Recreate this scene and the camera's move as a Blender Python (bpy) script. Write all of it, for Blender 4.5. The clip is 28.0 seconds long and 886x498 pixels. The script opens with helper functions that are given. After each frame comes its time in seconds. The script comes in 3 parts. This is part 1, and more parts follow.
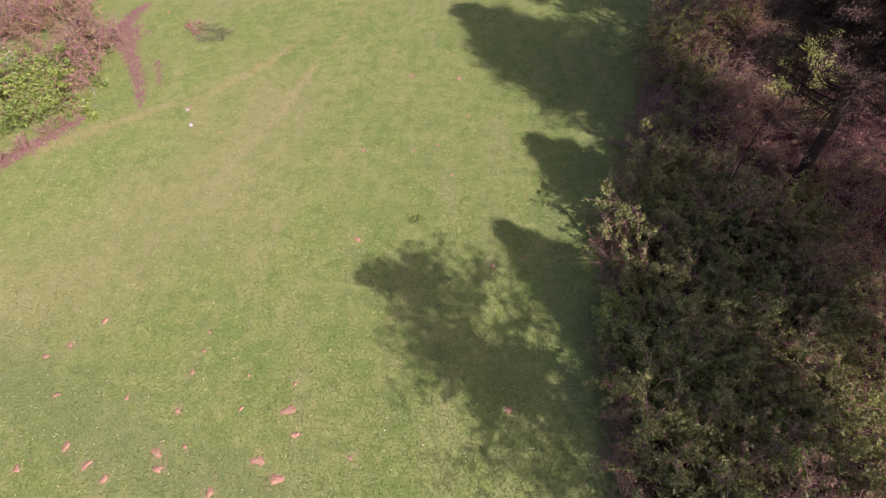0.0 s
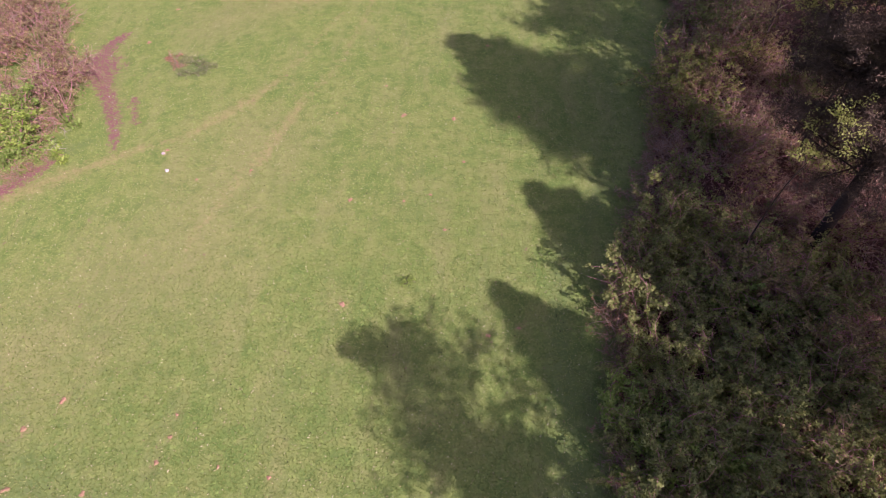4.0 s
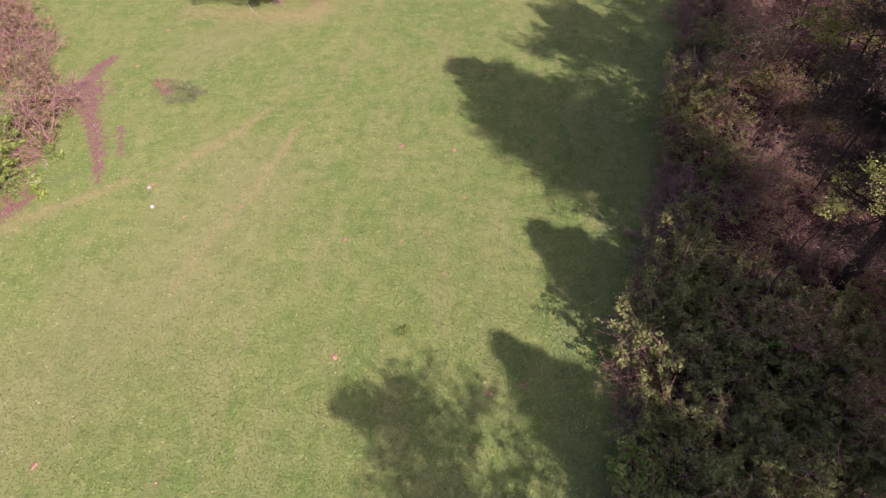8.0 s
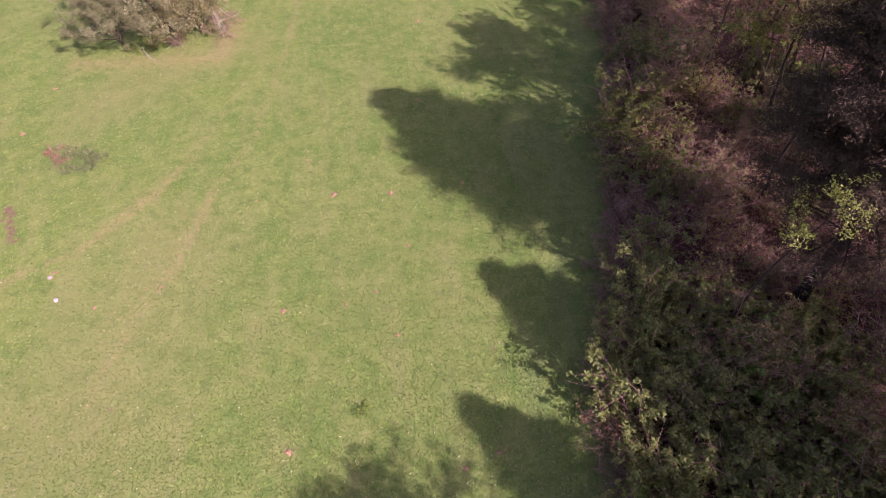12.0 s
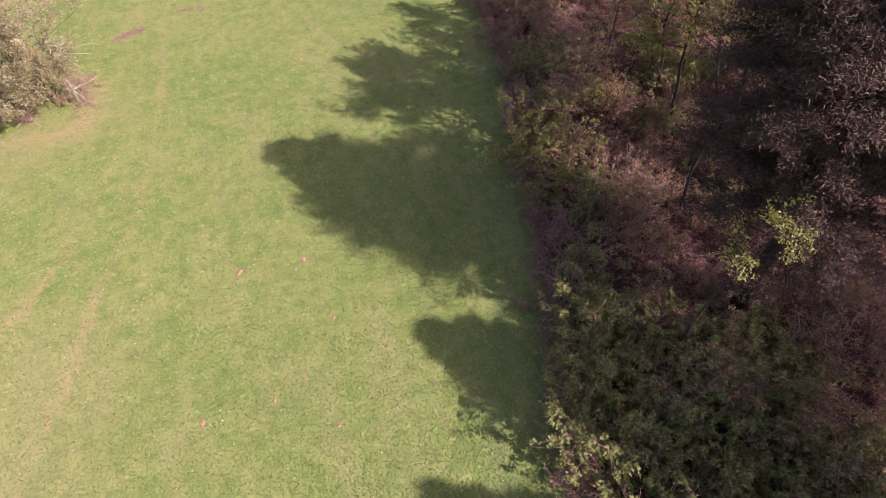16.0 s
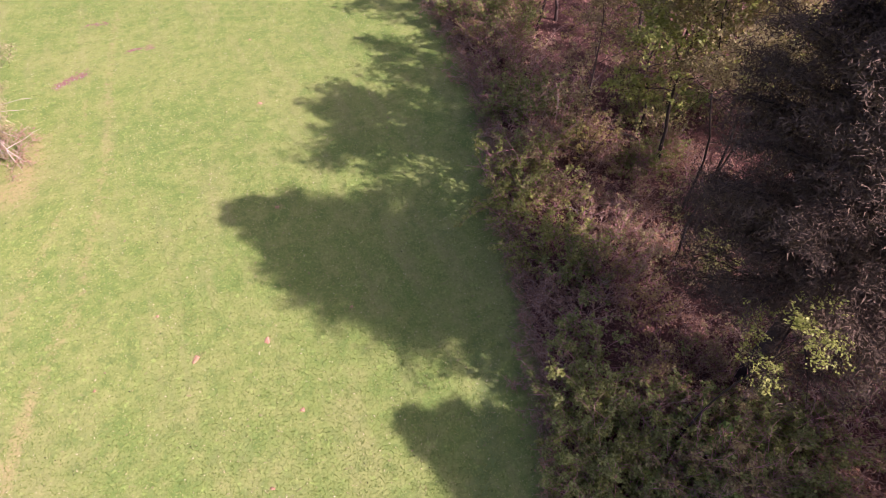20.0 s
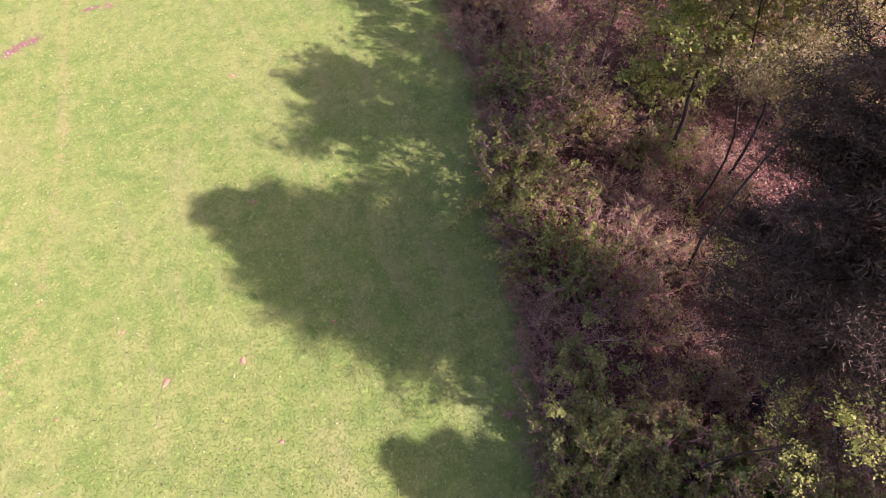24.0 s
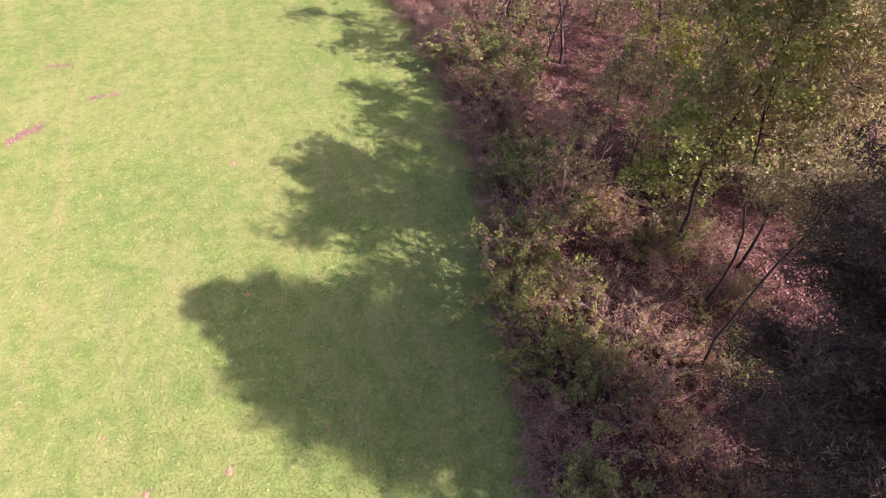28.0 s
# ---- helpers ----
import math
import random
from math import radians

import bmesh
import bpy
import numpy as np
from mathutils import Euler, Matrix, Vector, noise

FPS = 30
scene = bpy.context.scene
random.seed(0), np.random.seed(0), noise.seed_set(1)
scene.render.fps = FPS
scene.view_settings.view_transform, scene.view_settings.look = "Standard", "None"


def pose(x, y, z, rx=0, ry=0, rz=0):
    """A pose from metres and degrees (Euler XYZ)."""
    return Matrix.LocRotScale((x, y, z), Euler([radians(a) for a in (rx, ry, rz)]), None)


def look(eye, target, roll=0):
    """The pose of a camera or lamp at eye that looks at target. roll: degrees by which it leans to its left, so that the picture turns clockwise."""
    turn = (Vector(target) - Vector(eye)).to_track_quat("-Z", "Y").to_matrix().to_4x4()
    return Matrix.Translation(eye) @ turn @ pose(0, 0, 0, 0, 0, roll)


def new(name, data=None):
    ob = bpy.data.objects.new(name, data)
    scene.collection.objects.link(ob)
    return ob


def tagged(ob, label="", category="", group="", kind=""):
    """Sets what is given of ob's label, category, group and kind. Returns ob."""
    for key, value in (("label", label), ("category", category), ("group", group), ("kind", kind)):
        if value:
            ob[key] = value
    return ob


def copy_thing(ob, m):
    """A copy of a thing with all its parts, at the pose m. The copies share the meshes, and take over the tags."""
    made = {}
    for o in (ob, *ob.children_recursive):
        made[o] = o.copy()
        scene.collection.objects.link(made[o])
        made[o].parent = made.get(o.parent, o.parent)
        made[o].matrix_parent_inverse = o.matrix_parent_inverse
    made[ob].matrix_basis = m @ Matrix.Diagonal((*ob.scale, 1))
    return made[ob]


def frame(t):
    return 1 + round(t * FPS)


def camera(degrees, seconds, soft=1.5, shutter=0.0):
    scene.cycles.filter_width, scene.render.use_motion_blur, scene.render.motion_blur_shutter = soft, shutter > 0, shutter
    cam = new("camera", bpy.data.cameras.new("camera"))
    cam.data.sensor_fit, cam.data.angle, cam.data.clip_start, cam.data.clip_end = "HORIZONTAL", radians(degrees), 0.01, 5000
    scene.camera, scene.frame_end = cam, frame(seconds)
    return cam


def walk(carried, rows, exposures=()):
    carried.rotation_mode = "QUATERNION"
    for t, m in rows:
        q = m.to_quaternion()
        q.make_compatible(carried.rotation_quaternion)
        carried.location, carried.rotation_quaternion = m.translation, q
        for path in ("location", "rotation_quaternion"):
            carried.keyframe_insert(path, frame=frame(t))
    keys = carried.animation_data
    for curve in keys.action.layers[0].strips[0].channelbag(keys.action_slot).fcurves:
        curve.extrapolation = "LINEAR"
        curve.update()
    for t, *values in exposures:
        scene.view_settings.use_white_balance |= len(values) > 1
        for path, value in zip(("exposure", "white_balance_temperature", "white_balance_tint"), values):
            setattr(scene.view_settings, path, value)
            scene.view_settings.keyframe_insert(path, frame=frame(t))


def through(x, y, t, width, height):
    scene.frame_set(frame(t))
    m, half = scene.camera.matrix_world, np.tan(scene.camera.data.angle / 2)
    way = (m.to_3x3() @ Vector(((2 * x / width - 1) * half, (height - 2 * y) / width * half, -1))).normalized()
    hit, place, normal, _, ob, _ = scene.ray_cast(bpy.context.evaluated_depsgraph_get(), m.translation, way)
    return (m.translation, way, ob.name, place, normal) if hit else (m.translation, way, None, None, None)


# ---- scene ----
cam = camera(74.4, 28.0, soft=0.85)
METRES, EYE, TILT, LEAN, TURN = 30.0, 29.1, -51.5, 0.4, 0.0
ROWS = [
    (0.0, 0.0, 0.0, 0.0, 0.0, 0.0, -0.0),
    (0.5, 0.0034, 0.0091, 0.0117, 0.05, 0.0, -0.01),
    (1.0, 0.0064, 0.0207, 0.0257, 0.08, 0.04, -0.04),
    (1.5, 0.0083, 0.0336, 0.0426, 0.07, 0.05, -0.05),
    (2.0, 0.0108, 0.0475, 0.06, 0.08, 0.11, -0.08),
    (2.5, 0.0128, 0.0612, 0.0787, 0.07, 0.11, -0.09),
    (3.0, 0.0162, 0.0746, 0.095, 0.12, 0.19, -0.11),
    (3.5, 0.0168, 0.0867, 0.1115, 0.07, 0.21, -0.12),
    (5.5, 0.0174, 0.1248, 0.1626, -0.03, 0.25, -0.28),
    (6.0, 0.0193, 0.1327, 0.1724, 0.05, 0.28, -0.28),
    (6.5, 0.0185, 0.1403, 0.183, 0.01, 0.27, -0.28),
    (7.0, 0.0183, 0.1483, 0.1936, 0.0, 0.3, -0.3),
    (7.5, 0.0188, 0.1568, 0.2049, 0.02, 0.34, -0.32),
    (8.0, 0.0195, 0.1658, 0.217, 0.06, 0.34, -0.3),
    (8.5, 0.0184, 0.1746, 0.2287, 0.04, 0.35, -0.32),
    (9.0, 0.018, 0.1842, 0.2403, 0.07, 0.37, -0.31),
    (9.5, 0.018, 0.1945, 0.252, -0.15, 0.4, 0.0),
    (10.0, 0.0179, 0.2063, 0.2641, -1.0, 0.47, 1.12),
    (10.5, 0.0163, 0.2191, 0.2776, -2.35, 0.46, 2.84),
    (11.0, 0.0168, 0.2335, 0.2919, -3.47, 0.46, 4.35),
    (11.5, 0.0151, 0.2473, 0.3071, -4.56, 0.36, 5.59),
    (12.0, 0.0169, 0.2604, 0.3205, -5.54, 0.31, 6.91),
    (12.5, 0.0191, 0.273, 0.333, -6.53, 0.25, 8.17),
    (14.5, 0.0259, 0.3182, 0.3885, -10.09, -0.28, 12.27),
    (15.0, 0.0321, 0.3294, 0.4017, -10.65, -0.37, 13.08),
    (15.5, 0.0371, 0.3408, 0.4151, -11.64, -0.55, 14.22),
    (16.0, 0.043, 0.3524, 0.4288, -13.49, -0.97, 16.47),
    (16.5, 0.0496, 0.3633, 0.4425, -14.38, -1.2, 17.5),
    (17.0, 0.0565, 0.374, 0.4563, -14.8, -1.29, 17.92),
    (17.5, 0.0646, 0.3849, 0.4703, -14.94, -1.32, 18.08),
    (18.0, 0.0716, 0.3965, 0.4852, -15.1, -1.34, 18.21),
    (18.5, 0.0794, 0.4086, 0.5008, -15.34, -1.41, 18.46),
    (19.0, 0.0886, 0.4219, 0.5173, -15.51, -1.45, 18.65),
    (19.5, 0.0998, 0.4361, 0.535, -15.61, -1.45, 18.76),
    (20.0, 0.1116, 0.4505, 0.5538, -15.68, -1.44, 18.83),
    (20.5, 0.1251, 0.4659, 0.5724, -15.64, -1.42, 18.83),
    (22.5, 0.1604, 0.518, 0.6327, -16.14, -5.63, 18.65),
    (23.0, 0.1744, 0.529, 0.6492, -16.07, -7.91, 18.72),
    (23.5, 0.1867, 0.5394, 0.6649, -15.99, -8.22, 18.75),
    (24.0, 0.1961, 0.549, 0.6799, -15.99, -8.23, 18.75),
    (24.5, 0.2044, 0.5587, 0.6951, -16.02, -8.24, 18.72),
    (25.0, 0.2139, 0.5687, 0.7102, -15.99, -8.23, 18.73),
    (25.5, 0.223, 0.5787, 0.7249, -15.96, -8.21, 18.71),
    (26.0, 0.2284, 0.5852, 0.7341, -15.98, -8.21, 18.7),
    (26.5, 0.2319, 0.5878, 0.7372, -15.9, -7.84, 18.74),
    (27.0, 0.2309, 0.5878, 0.7365, -15.87, -5.91, 18.74),
    (27.5, 0.2295, 0.5866, 0.7351, -15.83, -3.86, 18.73),
    (28.0, 0.2276, 0.585, 0.7336, -15.81, -1.96, 18.7),
]
EXPOSURES = [(0.0, 0.52, 6480, 42), (6.0, 0.53, 6480, 42), (12.0, 0.57, 6580, 42), (17.0, 0.85, 6680, 42), (20.0, 1.07, 6680, 41), (28.0, 1.3, 6680, 39)]
walk(cam, [(t, pose(0, 0, EYE, TILT, LEAN, TURN) @ pose(METRES * x, METRES * y, METRES * z, 90 + pitch, roll, yaw)) for t, x, y, z, yaw, pitch, roll in ROWS], EXPOSURES)

# ---- sky and sun ----
SUN_ELEVATION, SHADOW_WAY = 39.0, Vector((-0.675, 0.738, 0.0)).normalized()
world = bpy.data.worlds.new("sky")
scene.world = world
world.use_nodes = True
sky = world.node_tree.nodes.new("ShaderNodeTexSky")
sky.sky_type, sky.sun_disc = "NISHITA", False
sky.air_density, sky.dust_density, sky.ozone_density = 0.7, 2.5, 0.3
sky.sun_elevation, sky.sun_rotation = radians(SUN_ELEVATION), radians(137.6)
background = world.node_tree.nodes["Background"]
background.inputs["Strength"].default_value = 0.13
world.node_tree.links.new(sky.outputs[0], background.inputs["Color"])
sun = new("sun", bpy.data.lights.new("sun", "SUN"))
sun.data.energy, sun.data.angle, sun.data.color = 5.0, radians(0.55), (1.0, 0.97, 0.91)
TO_SUN = -SHADOW_WAY * math.cos(radians(SUN_ELEVATION)) + Vector((0, 0, math.sin(radians(SUN_ELEVATION))))
sun.matrix_world = look(TO_SUN * 120, (0, 0, 0))


# ---- materials ----
class Nodes:
    """A small builder for node materials."""

    def __init__(self, name, rough=0.8):
        self.mat = bpy.data.materials.new(name)
        self.mat.use_nodes = True
        self.tree = self.mat.node_tree
        self.bsdf = self.tree.nodes["Principled BSDF"]
        self.bsdf.inputs["Roughness"].default_value = rough
        self.bsdf.inputs["Specular IOR Level"].default_value = 0.25

    def node(self, kind, **sets):
        n = self.tree.nodes.new(kind)
        for key, value in sets.items():
            n.inputs[key.replace("_", " ")].default_value = value
        return n

    def link(self, a, b):
        self.tree.links.new(a, b)

    def place(self):
        return self.node("ShaderNodeTexCoord").outputs["Object"]

    def noise(self, scale, detail=4.0, rough=0.55, where=None):
        n = self.node("ShaderNodeTexNoise", Scale=scale, Detail=detail, Roughness=rough)
        self.link(where or self.place(), n.inputs["Vector"])
        return n.outputs["Fac"]

    def ramp(self, fac, stops):
        n = self.tree.nodes.new("ShaderNodeValToRGB")
        el = n.color_ramp.elements
        while len(el) < len(stops):
            el.new(0.5)
        for e, (at, c) in zip(el, stops):
            e.position, e.color = at, (*c, 1)
        self.link(fac, n.inputs["Fac"])
        return n.outputs["Color"]

    def mix(self, fac, a, b, blend="MIX"):
        n = self.tree.nodes.new("ShaderNodeMix")
        n.data_type, n.blend_type = "RGBA", blend
        for socket, value in ((n.inputs[0], fac), (n.inputs[6], a), (n.inputs[7], b)):
            if hasattr(value, "is_output"):
                self.link(value, socket)
            elif isinstance(value, tuple):
                socket.default_value = (*value, 1)
            else:
                socket.default_value = value
        return n.outputs[2]

    def calc(self, op, a, b=0.0, c=0.0):
        n = self.tree.nodes.new("ShaderNodeMath")
        n.operation = op
        for socket, value in zip(n.inputs, (a, b, c)):
            if hasattr(value, "is_output"):
                self.link(value, socket)
            else:
                socket.default_value = value
        return n.outputs[0]

    def attribute(self, name):
        n = self.tree.nodes.new("ShaderNodeAttribute")
        n.attribute_name = name
        return n.outputs["Fac"]

    def island(self):
        return self.tree.nodes.new("ShaderNodeNewGeometry").outputs["Random Per Island"]

    def each(self):
        return self.tree.nodes.new("ShaderNodeObjectInfo").outputs["Random"]

    def bump(self, height, strength, distance):
        n = self.node("ShaderNodeBump", Strength=strength, Distance=distance)
        self.link(height, n.inputs["Height"])
        self.link(n.outputs[0], self.bsdf.inputs["Normal"])

    def done(self, colour):
        self.link(colour, self.bsdf.inputs["Base Color"])
        return self.mat


def leaf_material(name, dark, mid, light, through=0.35, rough=0.5):
    """Leaves: every leaf has a shade of its own, each plant a slight shift, and light shines through."""
    n = Nodes(name, rough)
    colour = n.ramp(n.island(), [(0.0, dark), (0.5, mid), (1.0, light)])
    shift = n.ramp(n.each(), [(0.0, (0.82, 0.86, 0.8)), (0.5, (1.0, 1.0, 1.0)), (1.0, (1.14, 1.08, 0.9))])
    colour = n.mix(1.0, colour, shift, "MULTIPLY")
    n.link(colour, n.bsdf.inputs["Base Color"])
    glow = n.tree.nodes.new("ShaderNodeBsdfTranslucent")
    n.link(colour, glow.inputs["Color"])
    both = n.tree.nodes.new("ShaderNodeMixShader")
    both.inputs[0].default_value = through
    n.link(n.bsdf.outputs[0], both.inputs[1])
    n.link(glow.outputs[0], both.inputs[2])
    n.link(both.outputs[0], n.tree.nodes["Material Output"].inputs["Surface"])
    return n.mat


def bark_material(name, dark, light, grain=9.0):
    n = Nodes(name, 0.9)
    fine, broad = n.noise(grain, 6), n.noise(0.9, 3)
    colour = n.ramp(fine, [(0.3, dark), (0.7, light)])
    colour = n.mix(n.calc("MULTIPLY", broad, 0.5), colour, tuple(0.5 * (a + b) * 0.8 for a, b in zip(dark, light)))
    n.bump(fine, 0.6, 0.03)
    return n.done(colour)


def meadow_material():
    n = Nodes("meadow_turf", 0.85)
    p = n.place()
    broad, patch, fine, speck = n.noise(0.09, 3, 0.6, p), n.noise(0.55, 5, 0.65, p), n.noise(6.0, 5, 0.7, p), n.noise(26.0, 3, 0.7, p)
    mottle, blot = n.noise(1.25, 4, 0.6, p), n.noise(2.9, 2, 0.5, p)
    turf = n.ramp(broad, [(0.32, (0.107, 0.179, 0.038)), (0.5, (0.146, 0.206, 0.05)), (0.66, (0.192, 0.227, 0.07))])
    turf = n.mix(n.ramp(patch, [(0.46, (0, 0, 0)), (0.68, (0.8, 0.8, 0.8))]), turf, (0.218, 0.242, 0.08))
    turf = n.mix(n.ramp(patch, [(0.3, (0.75, 0.75, 0.75)), (0.46, (0, 0, 0))]), turf, (0.088, 0.163, 0.035))
    turf = n.mix(n.ramp(mottle, [(0.33, (0.68, 0.68, 0.68)), (0.48, (0, 0, 0))]), turf, (0.085, 0.142, 0.034))
    turf = n.mix(n.ramp(mottle, [(0.54, (0, 0, 0)), (0.72, (0.68, 0.68, 0.68))]), turf, (0.25, 0.272, 0.095))
    turf = n.mix(n.ramp(blot, [(0.61, (0, 0, 0)), (0.72, (0.85, 0.85, 0.85))]), turf, (0.24, 0.335, 0.085))
    turf = n.mix(n.ramp(fine, [(0.33, (0.5, 0.5, 0.5)), (0.5, (0, 0, 0))]), turf, (0.085, 0.135, 0.036))
    turf = n.mix(n.ramp(fine, [(0.52, (0, 0, 0)), (0.7, (0.45, 0.45, 0.45))]), turf, (0.24, 0.275, 0.085))
    streak = n.node("ShaderNodeMapping", Rotation=(0, 0, 0.95), Scale=(0.5, 0.1, 1))
    n.link(p, streak.inputs["Vector"])
    turf = n.mix(n.ramp(n.noise(1.0, 4, 0.6, streak.outputs[0]), [(0.5, (0, 0, 0)), (0.68, (0.4, 0.4, 0.4))]), turf, (0.25, 0.235, 0.105))
    turf = n.mix(n.ramp(speck, [(0.58, (0, 0, 0)), (0.7, (0.5, 0.5, 0.5))]), turf, (0.33, 0.315, 0.14))
    turf = n.mix(n.ramp(speck, [(0.32, (0.15, 0.15, 0.15)), (0.44, (0, 0, 0))]), turf, (0.06, 0.1, 0.024))
    clump = n.noise(1.9, 4, 0.65, p)
    ragged = n.calc("ADD", n.calc("MULTIPLY", n.calc("SUBTRACT", fine, 0.5), 1.3), n.calc("MULTIPLY", n.calc("SUBTRACT", clump, 0.5), 1.9))
    worn = n.calc("ADD", n.attribute("worn"), n.calc("MULTIPLY", ragged, 0.6))
    turf = n.mix(n.ramp(worn, [(0.15, (0, 0, 0)), (0.95, (0.5, 0.5, 0.5))]), turf, n.mix(patch, (0.19, 0.195, 0.075), (0.29, 0.265, 0.125)))
    strewn = n.calc("ADD", n.attribute("strewn"), n.calc("MULTIPLY", ragged, 0.7))
    turf = n.mix(n.ramp(strewn, [(0.25, (0, 0, 0)), (1.0, (0.8, 0.8, 0.8))]), turf, n.mix(fine, (0.13, 0.075, 0.055), (0.24, 0.14, 0.11)))
    lush = n.calc("ADD", n.attribute("lush"), ragged)
    turf = n.mix(n.ramp(lush, [(0.35, (0, 0, 0)), (0.95, (0.55, 0.55, 0.55))]), turf, (0.11, 0.16, 0.055))
    dry = n.calc("ADD", n.attribute("dry"), ragged)
    straw = n.mix(speck, (0.26, 0.2, 0.09), (0.36, 0.28, 0.15))
    turf = n.mix(n.ramp(dry, [(0.35, (0, 0, 0)), (1.2, (0.62, 0.62, 0.62))]), turf, straw)
    spot = n.calc("ADD", n.attribute("spot"), ragged)
    turf = n.mix(n.ramp(spot, [(0.5, (0, 0, 0)), (1.0, (0.3, 0.3, 0.3))]), turf, n.mix(speck, (0.3, 0.16, 0.1), (0.46, 0.29, 0.2)))
    soil = n.calc("ADD", n.attribute("soil"), ragged)
    earth = n.mix(fine, (0.14, 0.05, 0.062), (0.28, 0.12, 0.135))
    turf = n.mix(n.ramp(soil, [(0.32, (0, 0, 0)), (0.72, (0.9, 0.9, 0.9))]), turf, earth)
    n.bump(n.calc("ADD", n.calc("MULTIPLY", fine, 0.7), n.calc("MULTIPLY", speck, 0.5)), 0.55, 0.06)
    return n.done(turf)


def litter_material():
    n = Nodes("leaf_litter", 0.9)
    p = n.place()
    broad, patch, fine = n.noise(0.22, 3, 0.6, p), n.noise(1.6, 4, 0.6, p), n.noise(16.0, 5, 0.7, p)
    colour = n.ramp(fine, [(0.36, (0.035, 0.015, 0.014)), (0.5, (0.13, 0.058, 0.052)), (0.66, (0.23, 0.11, 0.095))])
    colour = n.mix(n.ramp(patch, [(0.5, (0, 0, 0)), (0.75, (0.6, 0.6, 0.6))]), colour, (0.1, 0.085, 0.035))
    colour = n.mix(n.ramp(broad, [(0.4, (0, 0, 0)), (0.65, (0.5, 0.5, 0.5))]), colour, (0.12, 0.058, 0.05))
    n.bump(fine, 0.9, 0.08)
    return n.done(colour)


TURF, LITTER = meadow_material(), litter_material()
BARK = bark_material("grey_brown_bark", (0.05, 0.032, 0.03), (0.15, 0.1, 0.09))
PINE_BARK = bark_material("dark_pine_bark", (0.022, 0.016, 0.014), (0.065, 0.046, 0.038))
TWIG = bark_material("brown_twigs", (0.27, 0.115, 0.13), (0.54, 0.275, 0.29), 14)
PALE_TWIG = bark_material("weathered_canes", (0.26, 0.162, 0.135), (0.5, 0.36, 0.3), 14)
DEAD_WOOD = bark_material("bleached_dead_wood", (0.3, 0.25, 0.22), (0.6, 0.53, 0.47), 12)
GREY_WOOD = bark_material("grey_rotting_wood", (0.14, 0.1, 0.09), (0.32, 0.25, 0.23), 12)
LEAF_GREEN = leaf_material("fresh_green_leaves", (0.14, 0.165, 0.052), (0.245, 0.27, 0.085), (0.36, 0.38, 0.145), 0.45)
LEAF_LIME = leaf_material("lime_green_leaves", (0.135, 0.21, 0.045), (0.215, 0.31, 0.07), (0.33, 0.42, 0.125))
LEAF_OLIVE = leaf_material("olive_spring_leaves", (0.075, 0.075, 0.028), (0.125, 0.125, 0.045), (0.2, 0.19, 0.085))
LEAF_BRIGHT = leaf_material("yellow_green_new_leaves", (0.22, 0.25, 0.06), (0.34, 0.37, 0.1), (0.46, 0.47, 0.17), 0.5)
LEAF_CEDAR = leaf_material("dull_cedar_foliage", (0.19, 0.175, 0.095), (0.3, 0.275, 0.155), (0.43, 0.395, 0.245), 0.35)
FALLEN = leaf_material("dead_leaves_on_soil", (0.1, 0.04, 0.036), (0.21, 0.098, 0.082), (0.46, 0.28, 0.22), 0.15, 0.85)
LEAF_DRY = leaf_material("dry_brown_leaves", (0.19, 0.09, 0.07), (0.32, 0.18, 0.13), (0.45, 0.28, 0.2), 0.2, 0.8)
NEEDLES = leaf_material("dark_pine_needles", (0.06, 0.045, 0.038), (0.088, 0.065, 0.054), (0.125, 0.092, 0.077), 0.0, 1.0)
NEEDLES.node_tree.nodes["Principled BSDF"].inputs["Specular IOR Level"].default_value = 0.08
BLOSSOM = leaf_material("white_blossom", (0.5, 0.5, 0.42), (0.65, 0.66, 0.58), (0.8, 0.8, 0.72), 0.3)


# ---- mesh helpers ----
def mesh_from(name, verts, faces, material):
    """A mesh from arrays: verts (n, 3), faces (m, k)."""
    verts, faces = np.asarray(verts, np.float32), np.asarray(faces, np.int32)
    me = bpy.data.meshes.new(name)
    m, k = faces.shape
    me.vertices.add(len(verts))
    me.vertices.foreach_set("co", verts.ravel())
    me.loops.add(m * k)
    me.loops.foreach_set("vertex_index", faces.ravel())
    me.polygons.add(m)
    me.polygons.foreach_set("loop_start", np.arange(0, m * k, k, dtype=np.int32))
    me.update(calc_edges=True)
    me.materials.append(material)
    return me


def part(name, arrays, material, parent, label=""):
    ob = new(name, mesh_from(name, *arrays, material))
    ob.parent = parent
    return tagged(ob, label)


